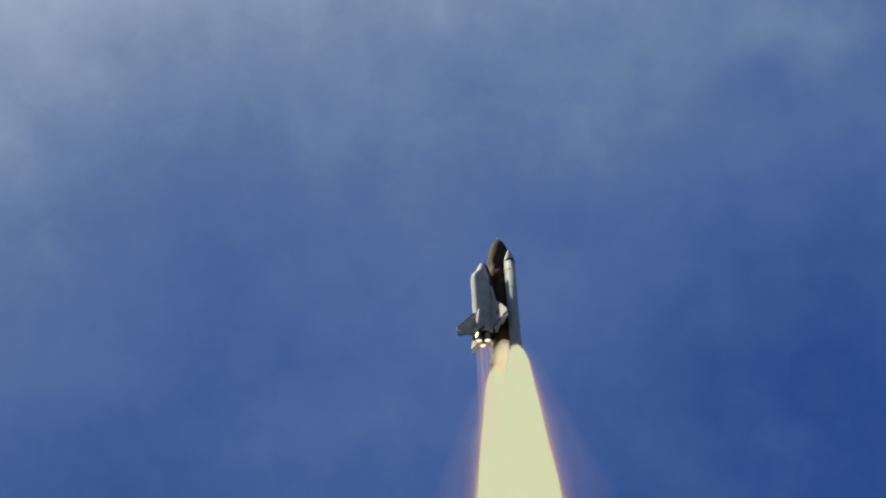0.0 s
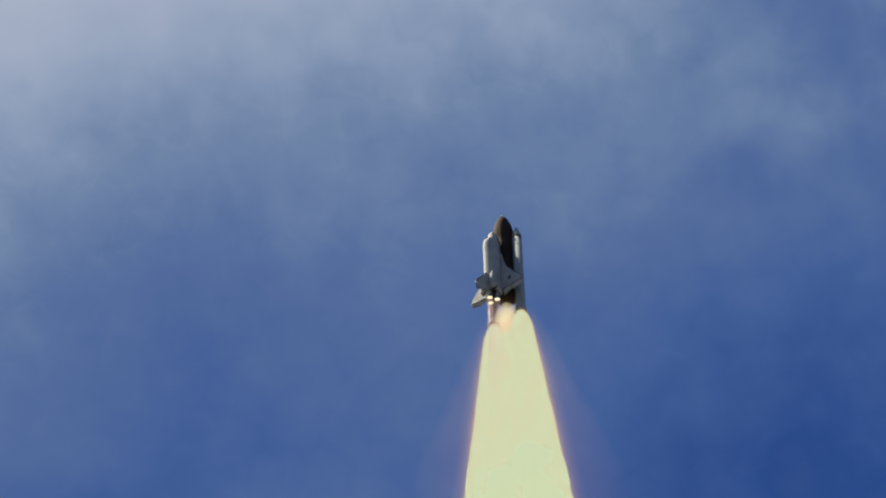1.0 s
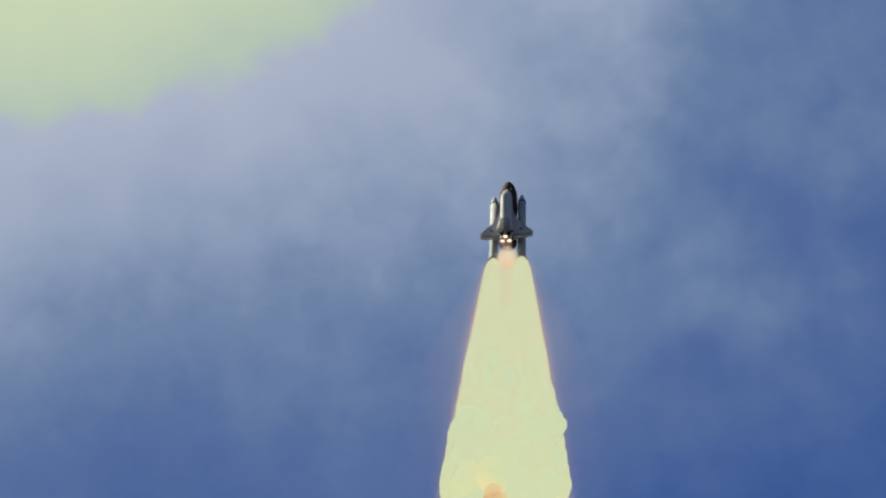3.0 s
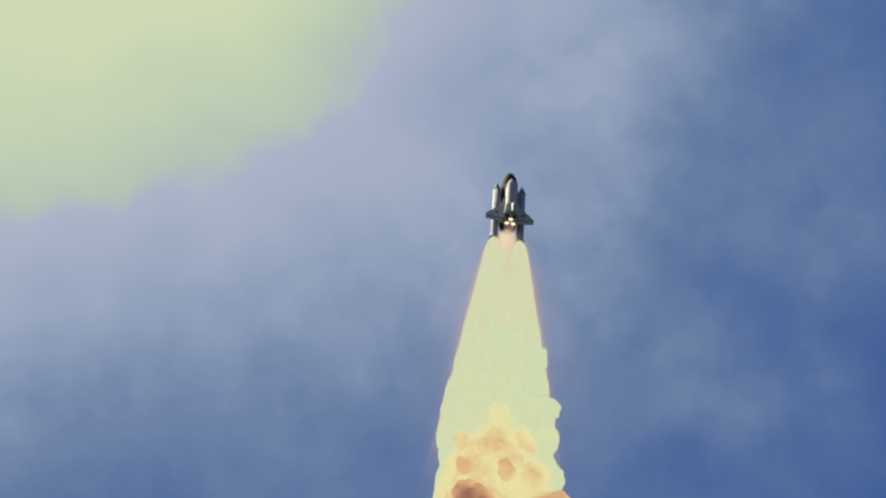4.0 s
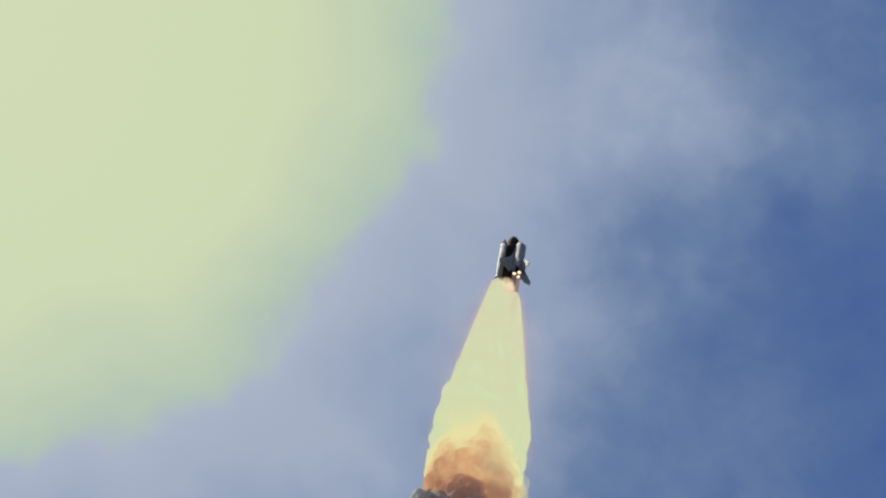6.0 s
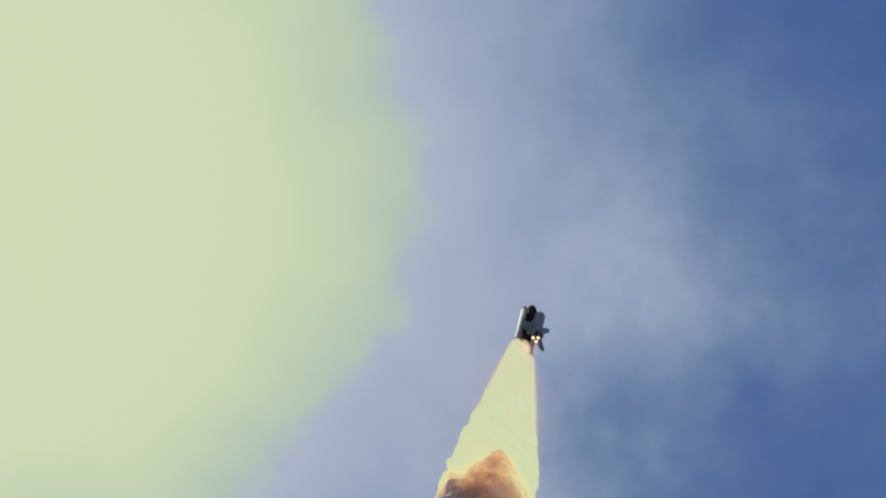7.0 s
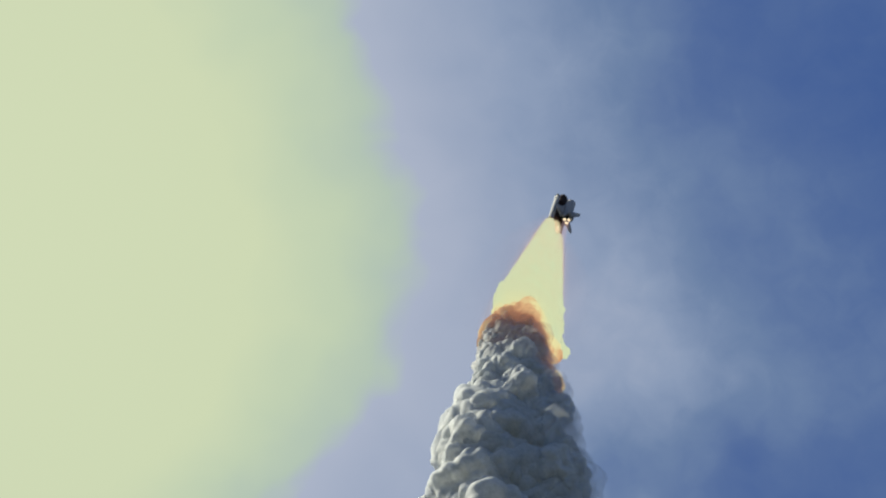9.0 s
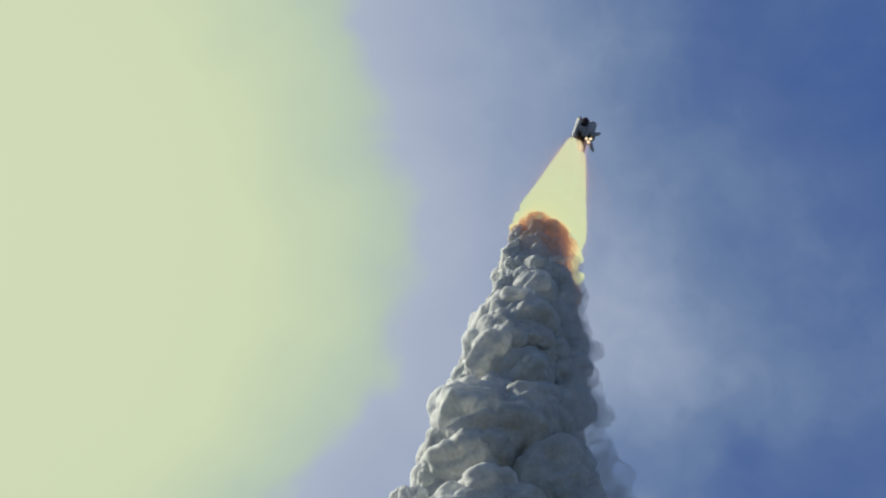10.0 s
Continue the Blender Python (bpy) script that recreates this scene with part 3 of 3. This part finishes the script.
def build_glow():
    """The glow about the flames, put into nested see-through shells."""
    for layer, mat in enumerate(GLOW_LAYERS):
        gap = 0.35 * 1.38**layer if layer < 9 else 4.0 + 1.9 * (layer - 9)
        bm = bmesh.new()
        rings = []
        for i in range(30):
            d = -1 + 171 * i / 29
            r = flame_radius(max(d, 0)) + gap * min(1, 0.15 + max(d, 0) / (30 + 3 * gap))
            ring = []
            for k in range(56):
                a = 2 * math.pi * k / 56
                c, s = math.cos(a), math.sin(a)
                ring.append(bm.verts.new((6.35 * (1 if c > 0 else -1) * min(1, abs(c) * 4) + r * c, r * s, -d)))
            rings.append(ring)
        for a, b in zip(rings, rings[1:]):
            for k in range(56):
                j = (k + 1) % 56
                bm.faces.new((a[k], a[j], b[j], b[k]))
        part("flame_glow", bm, mat, stack, "orange glow around the flame")
    # added glowing shells that stand for flame light on tank and booster bases
    for k in (1.0, 0.85, 0.7, 0.55, 0.4):
        profile = [(8.5, 0), (8.0, 1.8), (5.5, 3.9), (1.5, 5.0), (-2.5, 4.6), (-5.5, 3.0), (-7.5, 1.2), (-8, 0)]
        part("base_glow", lathe([(0.5 + (z - 0.5) * k, r * k) for z, r in profile], 36, 0, 0.8, 0.75), FLAME_LIT_BASE, stack, "added yellow glow standing for flame light between the boosters")


build_glow()


# ---- the smoke trail ----
TRAIL_BASE = Vector((-85.0, 520.0, 0.0))
trail = new("smoke_trail")
trail.location = TRAIL_BASE
tagged(trail, "tall billowing column of grey exhaust smoke, white where sunlit", "smoke")


def puff_mesh(name, seed, level, mat, bulges=((0.95, 0.36), (1.9, 0.13), (4.4, 0.03))):
    """A billow: an uneven lump with rounded bulges at three sizes."""
    bm = bmesh.new()
    bmesh.ops.create_icosphere(bm, subdivisions=level, radius=1.0)
    shift = Vector((seed * 7.3, seed * 3.1, seed * 5.7))
    for v in bm.verts:
        d = v.co.normalized()
        w = d + 0.35 * Vector((noise.noise(d * 1.3 + shift), noise.noise(d * 1.3 - shift), noise.noise(d * 1.3 + shift * 2)))
        r = 0.66 + 0.30 * noise.noise(d * 1.1 + shift * 3)
        for freq, amp in bulges:
            f1 = noise.voronoi(w * freq + shift)[0][0]
            r += amp * (1 - min(f1, 1.1) ** 2 * 1.4)
        v.co = Vector((d.x * 0.92, d.y * 0.92, d.z * 1.22)) * r
    me = bpy.data.meshes.new(name)
    bm.to_mesh(me)
    bm.free()
    for f in me.polygons:
        f.use_smooth = True
    me.materials.append(mat)
    return me


def scaled(me, size, name):
    m = me.copy()
    m.name = name
    m.transform(Matrix.Scale(size, 4))
    return m


SHAPES = [puff_mesh("puff", k, 5, SMOKE) for k in range(10)]
SMOOTH = [puff_mesh("puff", 20 + k, 5, SMOKE, ((0.9, 0.32), (2.0, 0.18), (4.2, 0.055))) for k in range(4)]
BIG = [scaled(SMOOTH[k % 4], s, "smoke_puff") for k, s in enumerate((14, 16, 18, 20, 15, 17))]
HUGE = [scaled(SMOOTH[k], s, "smoke_bank") for k, s in enumerate((22, 25, 27, 24))]
MIDDLE = [scaled(SHAPES[6 + k % 4], s, "billow") for k, s in enumerate((9.0, 10.5, 12.0, 13.5))]
SMALL = [scaled(SHAPES[6 + k % 4], s, "flame_puff") for k, s in enumerate((3.6, 4.4, 5.2, 6.2))]
RIM_SHAPES = [puff_mesh("puff", 40 + k, 5, LIT_RIM_SMOKE, ((0.95, 0.38), (1.9, 0.17), (4.4, 0.055))) for k in range(5)]
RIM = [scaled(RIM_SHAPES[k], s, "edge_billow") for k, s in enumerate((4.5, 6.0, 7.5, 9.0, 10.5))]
WISP_SHAPES = [puff_mesh("puff", 60 + k, 4, THIN_SMOKE) for k in range(4)]
WISPS = [scaled(WISP_SHAPES[k], s, "wisp") for k, s in enumerate((7.0, 9.0, 11.0, 13.0))]
PUFFS = []


def trail_width(d):
    """Half the column's width, d metres behind the nozzles."""
    if d < 115:
        return 9.6 + 0.122 * d
    return 23.6 + 0.07 * (d - 115) if d < 230 else 31.7 + 0.135 * (d - 230)


def add_puffs(name, meshes, first, last, spacing, around, release, rng):
    """Puffs left along the flight between two moments at which the nozzles pass."""
    t, k = first, 0
    while t < last:
        v = flight_values(t + 0.05)[:3] - flight_values(t)[:3]
        speed = np.linalg.norm(v) / 0.05
        for i in range(around):
            ob = new(name, meshes[rng.randrange(len(meshes))])
            ob.parent = trail
            size = 1.12 * sum(v.co.length for v in ob.data.vertices[:160]) / 160
            angle = 2 * math.pi * (i / around + 0.5 * k / around) + rng.uniform(-0.35, 0.35)
            PUFFS.append((ob, t + spacing / speed * rng.uniform(-1.2, 1.2), angle, release * rng.uniform(0.92, 1.06), size, rng.uniform(0.72, 1.18), Euler((rng.uniform(-0.6, 0.6), rng.uniform(-0.6, 0.6), rng.uniform(-3, 3))).to_matrix().to_4x4(), rng.uniform(-1, 1)))
        t += spacing / speed
        k += 1


rng = random.Random(5)
add_puffs("flame_puff", SMALL, -1.2, 9.6, 18.0, 5, 52.0, rng)
add_puffs("billow", MIDDLE, -1.4, 9.3, 23.0, 6, 112.0, rng)
add_puffs("smoke_bank", HUGE, -0.2, 7.4, 30.0, 5, 300.0, rng)
add_puffs("smoke_puff", BIG, 0.8, 8.8, 22.0, 7, 176.0, rng)
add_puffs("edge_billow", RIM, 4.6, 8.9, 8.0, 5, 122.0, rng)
add_puffs("wisp", WISPS, 0.5, 8.4, 16.0, 3, 190.0, rng)


def puff_place(puff, t):
    """Inside the flame until its place is reached, then still in the air, drifting outwards."""
    ob, passed, angle, release, size, reach, turn, spin = puff
    speed = 105.0
    free = passed + release / speed
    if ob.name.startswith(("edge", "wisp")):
        # small billows of the lit smoke copy on the sunlit face, thin wisps on its lee
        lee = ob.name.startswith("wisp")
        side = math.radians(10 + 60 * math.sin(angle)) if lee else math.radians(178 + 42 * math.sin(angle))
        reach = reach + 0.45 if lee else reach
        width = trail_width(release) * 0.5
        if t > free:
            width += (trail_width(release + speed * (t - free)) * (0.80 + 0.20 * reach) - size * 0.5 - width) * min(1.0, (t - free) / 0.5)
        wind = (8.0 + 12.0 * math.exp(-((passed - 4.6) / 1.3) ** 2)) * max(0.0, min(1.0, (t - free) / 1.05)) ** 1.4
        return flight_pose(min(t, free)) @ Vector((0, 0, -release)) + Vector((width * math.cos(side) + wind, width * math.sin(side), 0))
    c, s = math.cos(angle), math.sin(angle)
    small, large = size < 8, size > 13
    inner = max(0.0, trail_width(release) - size * 1.25) * (0.5 if small else 0.7)
    lateral, behind, wind = inner, release, 0.0
    if t > free:
        behind = min(release + speed * (t - free), 118.0 if small else 420.0 if size > 21.5 else 330.0 if large else 210.0)
        sink = 0.75 if small else 0.8 if large else 0.95
        outer = max(0.0, trail_width(behind) - size * sink) * (reach if large else min(reach, 1.0))
        if size > 21.5:
            outer = max(0.0, trail_width(release + speed * (t - free)) - size * 0.95) * min(reach, 1.0)
        k = min(1.0, (t - free) / (0.9 if large else 0.35))
        lateral = inner + (outer - inner) * k
        # a gust shifts the column while the stack turns east
        wind = (8.0 + 12.0 * math.exp(-((passed - 4.6) / 1.3) ** 2)) * min(1.0, (t - free) / 1.05) ** 1.4
    squash = (trail_width(behind) - 6.3) / trail_width(behind)
    return flight_pose(min(t, free)) @ Vector((lateral * c, lateral * squash * s, -release)) + Vector((wind, 0, 0))


def puff_rows(puff):
    ob, passed, angle, release, size, reach, turn, spin = puff
    free = passed + release / 105.0
    times = {0.0, 10.0}
    if free > 0:
        times |= {min(x * 0.5, 10.0) for x in range(int(free * 2) + 1)}
    for x in (0, 0.35, 0.9, 1.6, 2.8, 4.5):
        if 0 < free + x < 10:
            times.add(round(free + x, 2))
    rows = []
    for t in sorted(times):
        p = puff_place(puff, t) - TRAIL_BASE
        swing = max(0.0, min(1.0, (t - free) / 4)) * 0.7 * spin
        rows.append((t, Matrix.Translation(p) @ Matrix.Rotation(swing, 4, "Z") @ turn))
    return rows


def build_old_smoke():
    """The older column below, down to the ground."""
    me = scaled(SHAPES[0], 27, "old_smoke_puff")
    me2 = scaled(SHAPES[2], 32, "old_smoke_puff")
    bottom = flight_values(-0.9)
    z, k = bottom[2] - 190.0, 0
    while z > 8:
        for i in range(4):
            ob = new("old_smoke_puff", me if (i + k) % 2 else me2)
            ob.parent = trail
            a = 2 * math.pi * (i / 4) + 0.8 * k
            f = (z - 0) / bottom[2]
            x = bottom[0] - 12 * (1 - f)
            y = bottom[1] - 45 * (1 - f)
            ob.matrix_local = Matrix.Translation(Vector((x + 30 * math.cos(a), y + 30 * math.sin(a), z + 6 * (i % 2))) - TRAIL_BASE) @ pose(0, 0, 0, 40 * k, 70 * i, 33 * k)
        z -= 26
        k += 1


build_old_smoke()


def motions():
    step = [i * 0.25 for i in range(41)]
    walk(stack, [(t, flight_pose(t)) for t in step])
    for puff in PUFFS:
        walk(puff[0], puff_rows(puff))


motions()
